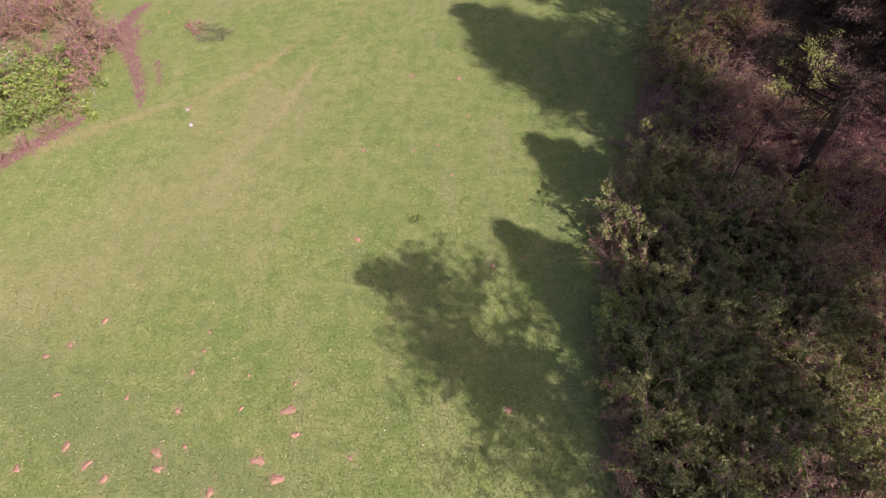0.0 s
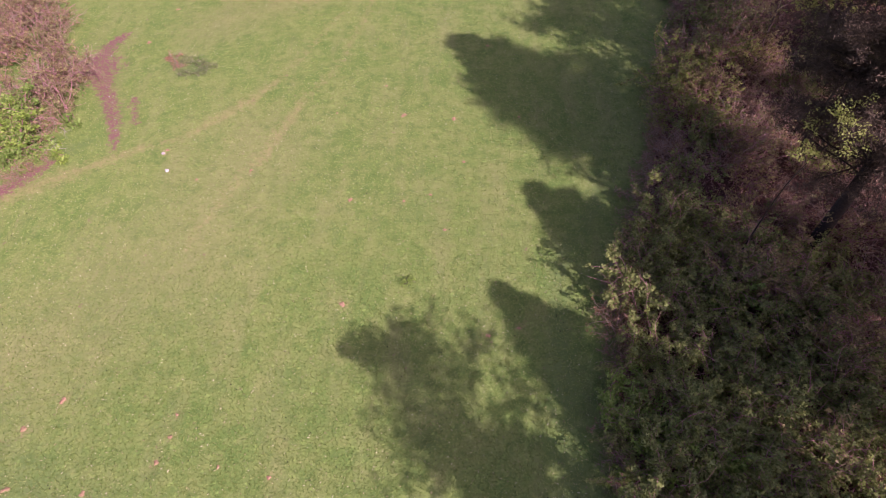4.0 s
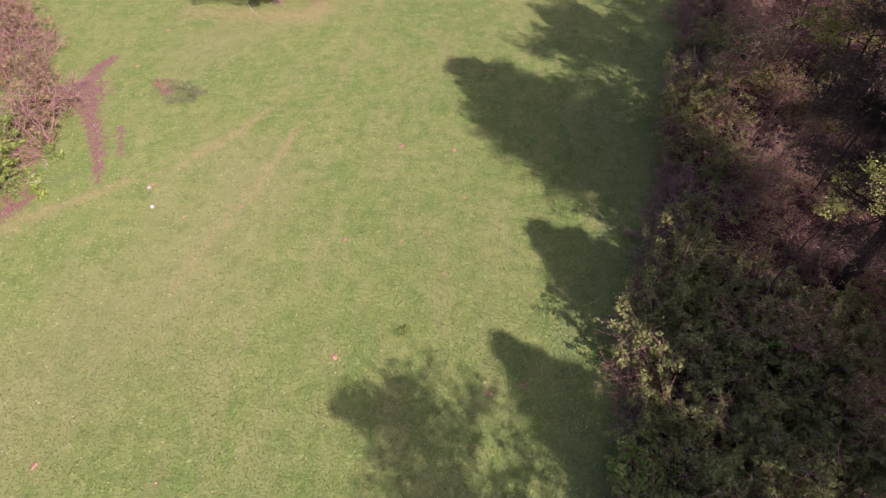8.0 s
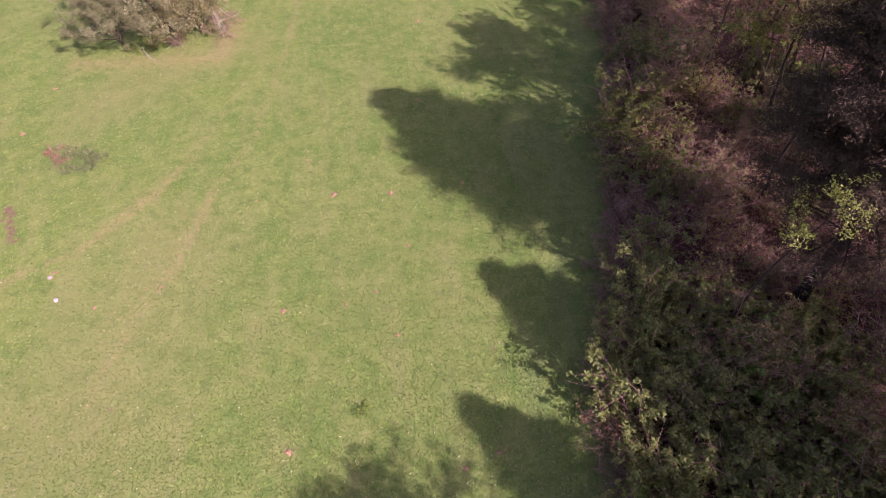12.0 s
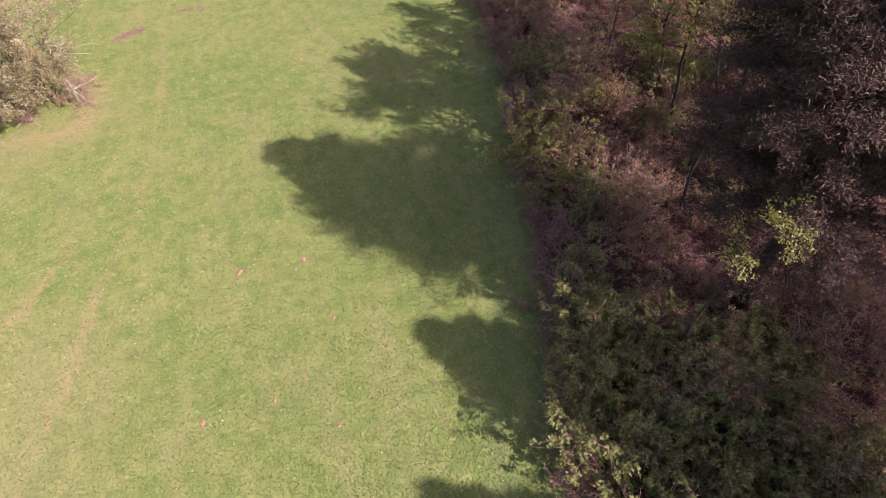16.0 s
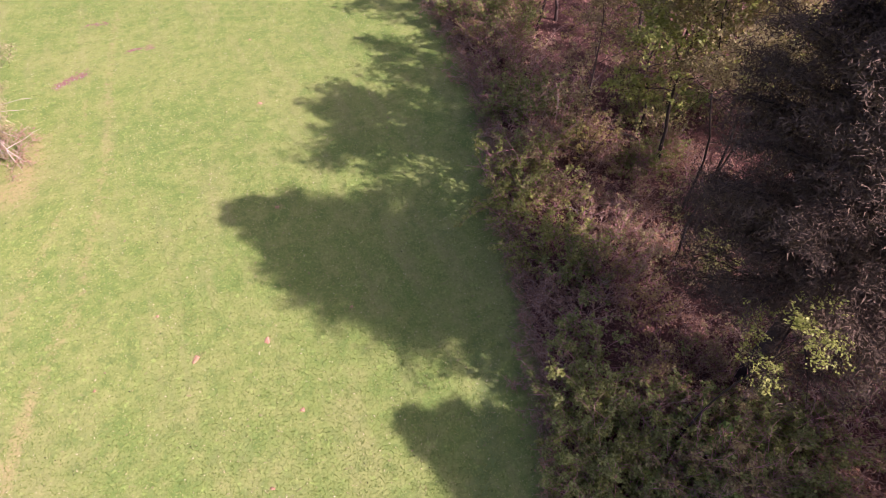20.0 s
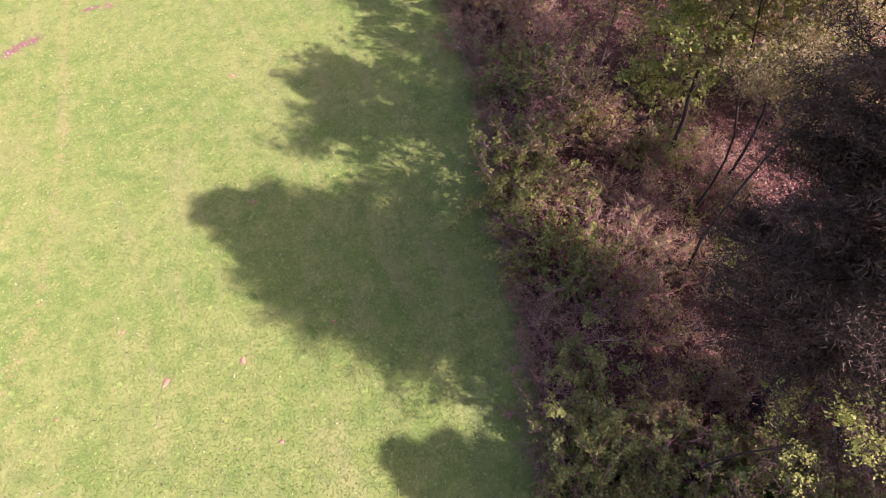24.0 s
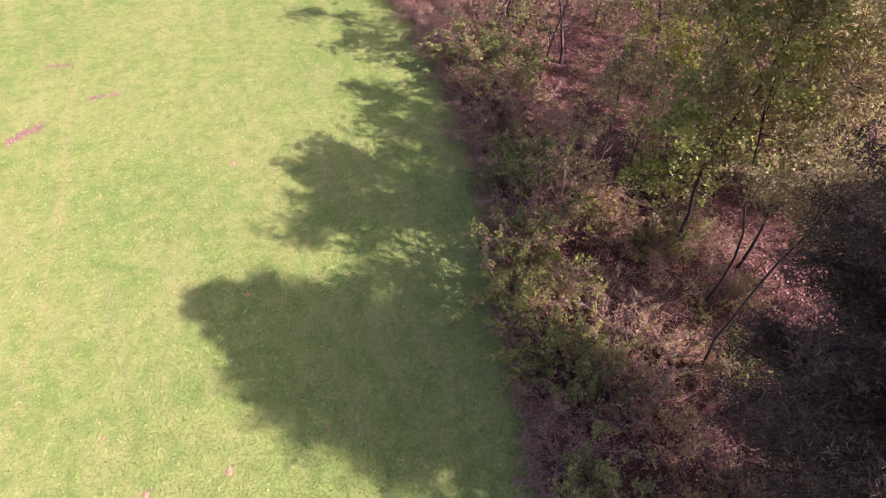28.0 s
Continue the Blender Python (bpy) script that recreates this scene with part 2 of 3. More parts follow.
def tubes(lines, sides=5):
    """Tapered branches along polylines: each (points, radii)."""
    verts, faces, base = [], [], 0
    turn = np.linspace(0, 2 * np.pi, sides, endpoint=False)
    for pts, radii in lines:
        pts, radii = np.asarray(pts, float), np.asarray(radii, float)
        d = np.gradient(pts, axis=0)
        d /= np.linalg.norm(d, axis=1)[:, None] + 1e-9
        ref = np.where(np.abs(d[:, 2:3]) > 0.9, np.array([[1.0, 0, 0]]), np.array([[0, 0, 1.0]]))
        u = np.cross(d, ref)
        u /= np.linalg.norm(u, axis=1)[:, None] + 1e-9
        w = np.cross(d, u)
        ring = pts[:, None, :] + radii[:, None, None] * (np.cos(turn)[None, :, None] * u[:, None, :] + np.sin(turn)[None, :, None] * w[:, None, :])
        verts.append(ring.reshape(-1, 3))
        n = len(pts)
        i, j = np.meshgrid(np.arange(n - 1), np.arange(sides), indexing="ij")
        a, b = i * sides + j, i * sides + (j + 1) % sides
        faces.append(np.stack([a, b, b + sides, a + sides], -1).reshape(-1, 4) + base)
        base += n * sides
    return np.concatenate(verts), np.concatenate(faces)


def leaves(rng, centres, size, slim=0.62, up=0.6, folded=False):
    """Pointed leaves about the given centres: each a small blade, or a folded diamond."""
    c = np.asarray(centres, float)
    n = len(c)
    normal = rng.normal(size=(n, 3))
    normal[:, 2] = np.abs(normal[:, 2]) + up
    normal /= np.linalg.norm(normal, axis=1)[:, None]
    along = np.cross(normal, rng.normal(size=(n, 3)))
    along /= np.linalg.norm(along, axis=1)[:, None] + 1e-9
    side = np.cross(normal, along)
    s = size * rng.uniform(0.65, 1.35, (n, 1))
    if folded:
        corners = [c - along * s * 0.5, c + side * s * slim * 0.5 + normal * s * 0.08, c + along * s * 0.5, c - side * s * slim * 0.5 + normal * s * 0.08]
    else:
        corners = [c - along * s * 0.4 + side * s * slim * 0.6, c + along * s * 0.75, c - along * s * 0.4 - side * s * slim * 0.6]
    k = len(corners)
    return np.stack(corners, 1).reshape(-1, 3), np.arange(k * n).reshape(n, k)


def grow(rng, start, way, length, steps, bend=0.0, wobble=0.12):
    """A wandering branch: points from start; bend lifts (plus) or droops (minus) it."""
    p, d = np.array(start, float), np.array(way, float)
    d /= np.linalg.norm(d)
    pts = [p.copy()]
    for _ in range(steps):
        d = d + rng.normal(size=3) * wobble + np.array([0, 0, bend])
        d /= np.linalg.norm(d)
        p = p + d * length / steps
        pts.append(p.copy())
    return np.array(pts)


def along_line(pts, f):
    i = min(int(f * (len(pts) - 1)), len(pts) - 2)
    g = f * (len(pts) - 1) - i
    return pts[i] * (1 - g) + pts[i + 1] * g, pts[i + 1] - pts[i]


def clustered(rng, lines, per_line, each, loose, tight):
    """Leaf places: each line bears a few tufts, each tuft a handful of leaves."""
    tufts = np.concatenate([np.stack([along_line(t, f)[0] for f in rng.uniform(0.15, 1.0, per_line)]) for t in lines])
    tufts = tufts + rng.normal(size=tufts.shape) * loose
    return np.repeat(tufts, each, 0) + rng.normal(size=(len(tufts) * each, 3)) * np.array([tight, tight, tight * 0.6])


def ringway(rng, angle, rise):
    return np.array([math.cos(angle), math.sin(angle), rise])


# ---- plants ----
def broadleaf(seed, height, spread, clear, limbs, leaf, density, foliage, label, wood=None, twigs=5, girth=0.013, haze=0.22, crook=0.06, tuft=9, puff=0.0):
    """A spring broadleaf tree: tapered trunk, limbs, fine twigs, and a loose crown."""
    rng = np.random.default_rng(seed)
    tree = tagged(new("tree"), label, "tree", "trees of the wood")
    wood = wood or BARK
    trunk = grow(rng, (0, 0, -0.2), (rng.normal() * 0.07, rng.normal() * 0.07, 1), height * 0.97, 12, 0.06, crook)
    r0 = height * girth
    radii = r0 * np.linspace(1, 0.12, 13) ** 0.9
    radii[0] *= 1.5
    part("trunk", tubes([(trunk, radii)], 8), wood, tree)
    tips, fine = [], []
    for k in range(limbs):
        f = clear + (0.97 - clear) * (k + rng.uniform(0, 0.8)) / limbs
        q = (f - clear) / (1 - clear)
        p, _ = along_line(trunk, f)
        reach = spread * (math.sin(math.pi * min(1, 0.28 + 0.72 * q)) * 0.75 + 0.3) * rng.uniform(0.7, 1.2)
        limb = grow(rng, p, ringway(rng, k * 2.4 + rng.uniform(-0.4, 0.4), 0.35 + 0.9 * q), reach, 7, 0.04, 0.18)
        r = r0 * (1 - 0.85 * f) * 0.5
        part("limb", tubes([(limb, r * np.linspace(1, 0.2, 8))], 5), wood, tree)
        for s in range(twigs):
            p2, d2 = along_line(limb, rng.uniform(0.25, 1.0))
            way = d2 / np.linalg.norm(d2) + rng.normal(size=3) * 0.75 + np.array([0, 0, 0.25])
            branch = grow(rng, p2, way, reach * rng.uniform(0.28, 0.5), 3, 0.05, 0.2)
            fine.append((branch, max(0.012, r * 0.35) * np.linspace(1, 0.35, 4)))
            for v in range(5):
                p3, d3 = along_line(branch, rng.uniform(0.3, 1.0))
                twig = grow(rng, p3, d3 / np.linalg.norm(d3) + rng.normal(size=3) * 0.9, reach * rng.uniform(0.1, 0.24), 2, 0.05, 0.2)
                if v < 3:
                    fine.append((twig, 0.011 * np.linspace(1, 0.5, 3)))
                tips.append(twig)
    tagged(part("twig_tangle", tubes(fine, 3), wood, tree), kind="stuff")
    pts = clustered(rng, tips, max(1, round(density / tuft)), tuft, haze, puff or 0.5 * leaf + 0.04)
    tagged(part("crown", leaves(rng, pts, leaf, folded=foliage is LEAF_BRIGHT), foliage, tree), kind="stuff")
    return tree


def pine(seed, height, spread, label, thick=1.0, clear=0.4, slope=0.74, copies=10, slim=0.16, needle=0.28):
    """A tall dark pine: straight trunk, whorls of limbs with flat sprays of needles, thin below."""
    rng = np.random.default_rng(seed)
    tree = tagged(new("pine_tree"), label, "tree", "trees of the wood")
    trunk = grow(rng, (0, 0, -0.2), (0, 0, 1), height, 14, 0.03, 0.012)
    part("trunk", tubes([(trunk, height * 0.014 * np.linspace(1.15, 0.06, 15))], 9), PINE_BARK, tree)
    tufts, fine = [], []
    whorls = int(height * 0.75 / 0.56)
    for k in range(whorls):
        f = 0.25 + 0.74 * k / whorls
        down = (1 - f) * height
        for a in range(6 if f > clear else 3):
            reach = min(spread, 0.4 + slope * down) * rng.uniform(0.84, 1.03)
            p, _ = along_line(trunk, min(0.995, f + rng.uniform(-0.012, 0.012)))
            limb = grow(rng, p, ringway(rng, k * 0.9 + a * math.pi / 3 + rng.uniform(-0.35, 0.35), 0.02 + 0.25 * f), reach, 6, 0.015, 0.09)
            part("limb", tubes([(limb, (0.015 + 0.011 * reach) * np.linspace(1, 0.15, 7))], 4), PINE_BARK, tree)
            for s in range(int((3 + reach * 3.2) * thick * (0.5 + 1.1 * f))):
                p2, d2 = along_line(limb, rng.uniform(0.2, 1.0))
                side = d2 / np.linalg.norm(d2) + rng.normal(size=3) * np.array([0.85, 0.85, 0.22])
                spray = grow(rng, p2, side, 0.45 + reach * rng.uniform(0.1, 0.2), 3, -0.03, 0.12)
                fine.append((spray, 0.009 * np.linspace(1, 0.4, 4)))
                if f > clear or rng.uniform() < 0.6:
                    tufts.append(spray)
    tagged(part("twig_tangle", tubes(fine, 3), PINE_BARK, tree), kind="stuff")
    c = np.concatenate([np.concatenate([t[1:]] * copies) + rng.normal(size=(3 * copies, 3)) * np.array([0.19, 0.19, 0.1]) for t in tufts])
    tagged(part("crown", leaves(rng, c, needle, slim, 0.3), NEEDLES, tree), kind="stuff")
    return tree


def shrub(seed, height, spread, canes, leaf, per_twig, foliage, wood, label, name="shrub", arch=0.1, dense=8):
    """A many-stemmed shrub: arching canes, fine twigs, and small leaves."""
    rng = np.random.default_rng(seed)
    bush = tagged(new(name), label, "shrub", "shrubs of the wood edge")
    twigs, fine = [], []
    for k in range(canes):
        a = 2 * math.pi * k / canes + rng.uniform(-0.4, 0.4)
        root = np.array([math.cos(a), math.sin(a), 0]) * spread * 0.3 * rng.uniform(0, 1)
        root[2] = -0.08
        lean = rng.uniform(0.1, 1.1) * spread / height
        cane = grow(rng, root, (math.cos(a) * lean, math.sin(a) * lean, 1.1), height * rng.uniform(0.65, 1.25), 6, -arch, 0.15)
        cane[:, 2] = np.maximum(cane[:, 2], np.linspace(-0.08, 0.1, 7))
        part("cane", tubes([(cane, rng.uniform(0.016, 0.034) * np.linspace(1, 0.4, 7))], 3), wood, bush)
        for s in range(dense):
            p, d = along_line(cane, rng.uniform(0.2, 1.0))
            twig = grow(rng, p, d / np.linalg.norm(d) + rng.normal(size=3) * 0.85, spread * rng.uniform(0.25, 0.65), 2, -0.05, 0.3)
            twig[:, 2] = np.maximum(twig[:, 2], 0.05)
            fine.append((twig, 0.014 * np.linspace(1, 0.5, 3)))
            twigs.append(twig)
    tagged(part("twig_tangle", tubes(fine, 3), wood, bush), kind="stuff")
    if per_twig:
        keep = rng.uniform(size=len(twigs)) < 0.8
        pts = clustered(rng, [t for t, k in zip(twigs, keep) if k], max(1, round(per_twig / 9)), 9, 0.1, 0.55 * leaf + 0.02)
        pts[:, 2] = np.maximum(pts[:, 2], 0.05)
        tagged(part("foliage", leaves(rng, pts, leaf, up=1.0), foliage, bush), kind="stuff")
    return bush


PLACED = {}


def stand(kind, x, y, turn=0.0, size=1.0, tall=1.0, label=""):
    """Puts one more plant of a kind at (x, y): the model itself first, then copies."""
    m = pose(x, y, 0, 0, 0, turn) @ Matrix.Diagonal((size, size, size * tall, 1))
    if kind.name in PLACED:
        s = kind.scale
        ob = copy_thing(kind, m @ Matrix.Diagonal((1 / s[0], 1 / s[1], 1 / s[2], 1)))
    else:
        PLACED[kind.name] = True
        kind.matrix_basis = m
        ob = kind
    return tagged(ob, label)


# ---- the ground ----
EDGE = [(-40, 7.6), (8, 8.2), (15, 8.8), (25, 10.6), (32.7, 13.8), (40, 16.4), (50, 20.0), (60, 23.0), (72, 24.6), (80, 25.2), (110, 26.5), (200, 30)]
EDGE_Y, EDGE_X = [e[0] for e in EDGE], [e[1] for e in EDGE]


def wood_edge(y):
    return np.interp(y, EDGE_Y, EDGE_X)


def near_lines(px, py, lines):
    """The largest of 1 - distance / width over polylines of (x, y, width)."""
    best = np.full(px.shape, -1.0)
    for line in lines:
        for (ax, ay, aw), (bx, by, bw) in zip(line[:-1], line[1:]):
            dx, dy = bx - ax, by - ay
            f = np.clip(((px - ax) * dx + (py - ay) * dy) / (dx * dx + dy * dy + 1e-6), 0, 1)
            d = np.hypot(px - ax - f * dx, py - ay - f * dy)
            best = np.maximum(best, 1 - d / (aw + (bw - aw) * f))
    return np.clip(best, 0, 1)


SOIL = [[(-31.2, 48.4, 1.6), (-29.4, 48.4, 3.4), (-27.9, 45.6, 1.4), (-26.5, 43.2, 1.05), (-25.5, 41.1, 1.0), (-24.8, 39.4, 0.7), (-24.2, 37.7, 0.4)],
        [(-29.6, 49.5, 1.8), (-29.5, 51.6, 1.3), (-28.6, 53.6, 0.7)], [(-24.8, 43.8, 0.55), (-23.6, 40.6, 0.4)],
        [(-32.5, 31, 1.3), (-30, 34.2, 1.2), (-28.4, 36.2, 0.8)], [(-9.2, 72.7, 0.75), (-7.0, 73.8, 0.85)], [(-3.2, 75.9, 0.5), (-1.1, 75.5, 0.5)], [(-6.3, 82, 0.5), (-4.6, 81.8, 0.5)]]
DRY = [[(-30, 33, 2.0), (-22, 38, 0.8)], [(-19, 39.5, 0.6), (-17, 41.5, 1.1), (-15.2, 43.6, 1.2), (-13.4, 46.5, 0.7)],
       [(-24, 61, 2.5), (-12, 60, 2.2), (-10.6, 66, 1.6)], [(-13, 36, 0.7), (-11.1, 43.5, 0.9)]]
FAINT = [[(-26, 36, 1.0), (-19, 39.3, 1.0)], [(-13.4, 46.5, 0.9), (-11.8, 50.1, 0.8), (-9.3, 57.1, 0.7)], [(-16.5, 28, 0.8), (-11.1, 43.5, 1.0), (-9, 47.7, 1.0), (-7.6, 53.8, 1.0)],
         [(-7.6, 53.8, 0.9), (-6.0, 61.8, 0.9), (-5.3, 70.7, 0.8), (-3.5, 84, 0.7)], [(-7.7, 64, 0.4), (-6.7, 74.2, 0.4)]]
SPOTS = [(-19.2, 10.5, .5), (-14.5, 10.2, .6), (-9.4, 9.8, .7), (-8.3, 12.4, .6), (-8.3, 8.9, .6), (-17.8, 9.6, .5), (-17, 13.1, .4), (-13.6, 15.9, .35), (-13.9, 14.6, .35),
         (-21.2, 9.4, .5), (-16.7, 8.9, .4), (-13.2, 10.5, .4), (-8.2, 13.9, .35), (-10.8, 12.5, .4), (-7.7, 11.1, .45), (-19.9, 17.9, .45), (-21.3, 16.3, .5), (-22.4, 15.6, .4),
         (-20.8, 13.3, .4), (-14.1, 12.4, .5), (-10.8, 14.4, .35), (-14.2, 9.4, .6), (-11.4, 8.3, .6), (-4.8, 9.9, .5), (-13.6, 17.1, .3), (-6.1, 32.5, .4)]
MORE_SPOTS = [(-13.5, 35.4, .4), (-8.1, 42, .3), (-0.6, 33, .35), (-17.2, 34.5, .3), (-26.2, 52.1, .4), (-25.2, 57.7, .4), (7.1, 73, .4), (-2.8, 41.7, .5), (1.1, 41.2, .45), (-5.7, 24, .5), (2.9, 21.8, .4), (4.7, 22.3, .5), (-4.4, 45.5, .35), (1.8, 36.3, .35),
              (4.2, 51.2, .4), (6.2, 41.4, .5), (5.8, 63.3, .5), (-20.2, 37.6, .5), (0.4, 29.8, .3), (3.2, 12.4, .5), (-2.4, 32.4, .35)]


def ground_rise(x, y):
    near = np.clip(1 - np.hypot(x, y - 45) / 140, 0, 1)
    return near * (0.035 * np.sin(x * 0.31 + 1.3 * np.sin(y * 0.17)) + 0.03 * np.sin(y * 0.27 + x * 0.11))


def build_ground():
    gx = np.concatenate([[-1500, -600, -250, -120, -70], np.arange(-50, 46.1, 0.45), [60, 90, 140, 260, 600, 1500]])
    gy = np.concatenate([[-1500, -600, -200, -80, -30, -10], np.arange(2, 104.1, 0.45), [115, 130, 160, 240, 500, 1500]])
    X, Y = np.meshgrid(gx, gy)
    Z = ground_rise(X, Y)
    V = np.stack([X, Y, Z], -1).reshape(-1, 3)
    w = len(gx)
    i, j = np.meshgrid(np.arange(len(gy) - 1), np.arange(w - 1), indexing="ij")
    a = (i * w + j).ravel()
    me = mesh_from("ground", V, np.stack([a, a + 1, a + w + 1, a + w], -1), TURF)
    x, y = V[:, 0], V[:, 1]
    spots = np.full(len(V), 0.0)
    for sx, sy, r in SPOTS + MORE_SPOTS:
        spots = np.maximum(spots, np.clip(1.1 - np.hypot(x - sx, (y - sy) * 0.85) / (r * 1.5), 0, 1))
    lush = near_lines(x, y, [[(-22.5, 48.6, 2.4), (-20.5, 47.6, 2.0)], [(6.5, 12, 2.5), (7.3, 26, 1.5), (12, 35, 2.0)], [(-28, 37.5, 1.5), (-26.5, 38.5, 1.2)], [(-26, 15, 5.5), (-17, 11, 5.0), (-8, 7, 4.0)]])
    worn = near_lines(x, y, [[(-27, 17, 7), (-17, 28, 9), (-13, 38, 7)], [(-21, 55, 6), (-10, 62, 4)]])
    strewn = np.clip(1 - (wood_edge(y) + 0.6 - x) / 1.9, 0, 1) * (x < wood_edge(y) + 3)
    for key, values in (("soil", near_lines(x, y, SOIL)), ("dry", np.maximum(near_lines(x, y, DRY), 0.66 * near_lines(x, y, FAINT))), ("spot", spots), ("lush", lush), ("worn", worn), ("strewn", strewn)):
        me.attributes.new(key, "FLOAT", "POINT").data.foreach_set("value", values.astype(np.float32))
    me.shade_smooth()
    return tagged(new("ground", me), "grazed green meadow turf with dry tracks and bare patches", "meadow", kind="structure")


ground = build_ground()


def build_forest_floor():
    ys = np.concatenate([[-200, -80, -40, -10], np.arange(0, 110.1, 0.5), [130, 180, 300]])
    steps = np.concatenate([np.arange(0, 24, 0.5), [26, 30, 36, 44, 60, 100, 200, 400]])
    rng = np.random.default_rng(5)
    wander = np.interp(ys, np.arange(-200, 301, 1.5), rng.normal(size=334) * 0.35)
    X = (wood_edge(ys) + 0.55 + wander)[:, None] + steps[None, :]
    Y = np.repeat(ys[:, None], len(steps), 1)
    Z = 0.05 + 0.1 * np.clip(steps / 2, 0, 1)[None, :] * (0.6 + 0.4 * np.sin(X * 0.8 + 0.7 * Y) * np.sin(Y * 0.53))
    Z[:, 0] = -0.06
    V = np.stack([X, Y, Z], -1).reshape(-1, 3)
    w = len(steps)
    i, j = np.meshgrid(np.arange(len(ys) - 1), np.arange(w - 1), indexing="ij")
    a = (i * w + j).ravel()
    me = mesh_from("forest_floor", V, np.stack([a, a + 1, a + w + 1, a + w], -1), LITTER)
    me.shade_smooth()
    return tagged(new("forest_floor", me), "reddish brown leaf litter under the trees", "forest floor", kind="structure")


forest_floor = build_forest_floor()

# ---- the wood: trees ----
LEAF_SPRING = leaf_material("young_olive_leaves", (0.19, 0.13, 0.075), (0.29, 0.235, 0.115), (0.42, 0.36, 0.185), 0.45)
BIG_PINE = pine(11, 26.4, 5.9, "tall dark green pine at the wood edge", 1.75, 0.36, slope=0.56, copies=22, slim=0.2, needle=0.17)
stand(BIG_PINE, 23.7, 28.2)
LIGHT_PINE = pine(12, 24.0, 4.6, "unseen open-branched dark pine, there to shade the wood", 0.7, 0.5, 1.4, 18, 0.17, 0.15)
TALL_SPARSE = broadleaf(24, 23.2, 4.8, 0.45, 16, 0.12, 63, LEAF_SPRING, "tall slender tree with a loose olive crown", PINE_BARK, 7, 0.0038, 0.35, 0.11)
stand(TALL_SPARSE, 25.4, 36.0)
stand(TALL_SPARSE, 28.4, 39.2, 100, 0.93)
# stands out of view, added to darken the wood behind it
stand(LIGHT_PINE, 40.0, 27.5, 200, 0.9)
BRIGHT = broadleaf(23, 14.6, 2.2, 0.66, 7, 0.12, 9, LEAF_BRIGHT, "young tree with bright yellow-green new leaves", PINE_BARK, girth=0.0045, haze=0.16)
BRIGHT_TALL = broadleaf(22, 20.0, 5.6, 0.35, 18, 0.22, 18, LEAF_BRIGHT, "tall broadleaf tree with yellow-green spring leaves", PINE_BARK, 8, 0.007, 0.18, 0.1)
LEAF_YOUNG = leaf_material("soft_olive_young_leaves", (0.185, 0.16, 0.068), (0.275, 0.25, 0.095), (0.4, 0.36, 0.15), 0.45)
OLIVE_TALL = broadleaf(26, 21.0, 7.0, 0.3, 20, 0.12, 18, LEAF_YOUNG, "tall broadleaf tree with fine olive spring leaves", PINE_BARK, 7, 0.006, 0.3, 0.12)
SPARSE = [broadleaf(31 + k, 17 + 2 * k, 4.4 + 0.5 * k, 0.25, 13, 0.14, 18, LEAF_SPRING, "slender tree with sparse olive spring leaves", girth=0.008, twigs=6) for k in range(3)]
DENSE = broadleaf(45, 24, 6.0, 0.3, 18, 0.19, 27, LEAF_OLIVE, "unseen dense broadleaf tree, there to shade the hedge", twigs=7, girth=0.008, haze=0.36)
SHADE = [broadleaf(41 + k, 24, 6.4, 0.4, 16, 0.17, 36, LEAF_OLIVE, "unseen tall broadleaf tree in early leaf, there for its shade", twigs=7, girth=0.007, haze=0.5) for k in range(2)]
stand(BRIGHT, 18.3, 27.0, 40, 0.92)
for x, y, turn, size in ((31.9, 40.4, 10, 0.85), (30.5, 46.8, 80, 0.8)):
    stand(OLIVE_TALL, x, y, turn, size)
for x, y, turn, size in ((29.7, 43.6, 20, 1.0), (37.7, 43.2, 130, 1.1), (33.3, 46.9, 250, 1.0), (44, 50, 70, 0.95), (40.5, 38.5, 190, 0.85)):
    stand(BRIGHT_TALL, x, y, turn, size)
for x, y, k, turn, size in ((37.2, 45.0, 0, 20, 0.9), (27.6, 49.5, 1, 100, 0.7), (34, 64, 1, 30, 1.0), (40, 41, 2, 300, 0.9),
                            (38, 57, 2, 140, 1.0), (30.5, 62, 1, 220, 0.9), (33, 72, 2, 10, 1.0), (47, 60, 1, 77, 1.0),
                            (40, 68, 2, 12, 0.95), (32, 83, 0, 50, 1.0), (38, 78, 1, 150, 1.0), (52, 55, 2, 99, 1.0), (54, 66, 0, 33, 1.1), (48, 74, 1, 200, 1.0), (46, 42, 0, 11, 1.05),
                            (36, 90, 1, 25, 1.0), (30, 93, 0, 95, 0.9), (44, 86, 2, 15, 1.0), (60, 58, 1, 5, 1.0), (62, 68, 2, 45, 1.0), (42, 60, 0, 65, 0.9)):
    stand(SPARSE[k], x, y, turn, size)
# unseen trees added sunward, to keep hedge and litter in shade
for x, y, turn, size in ((31.0, 19.5, 200, 0.97), (33.5, 13.5, 140, 1.0), (27.4, 9.4, 30, 0.78)):
    stand(DENSE, x, y, turn, size)
# unseen pine copies, stretched and placed for two pointed shadows on the meadow
for x, y, turn, size, tall in ((24.9, 14.2, 70, 0.69, 1.21), (20.7, 6.2, 190, 0.56, 1.45)):
    stand(BIG_PINE, x, y, turn, size, tall)
VEIL = broadleaf(47, 26, 5.3, 0.42, 18, 0.17, 27, LEAF_OLIVE, "unseen tall broadleaf tree, its thin crown there for shade", twigs=7, girth=0.006, haze=0.4)
# unseen: first for the thin meadow shadow, second added to shade the hedge
for x, y, turn, size, tall in ((18.9, 2.0, 0, 1.0, 1.0), (25.2, 9.9, 140, 0.68, 1.0)):
    stand(VEIL, x, y, turn, size, tall)
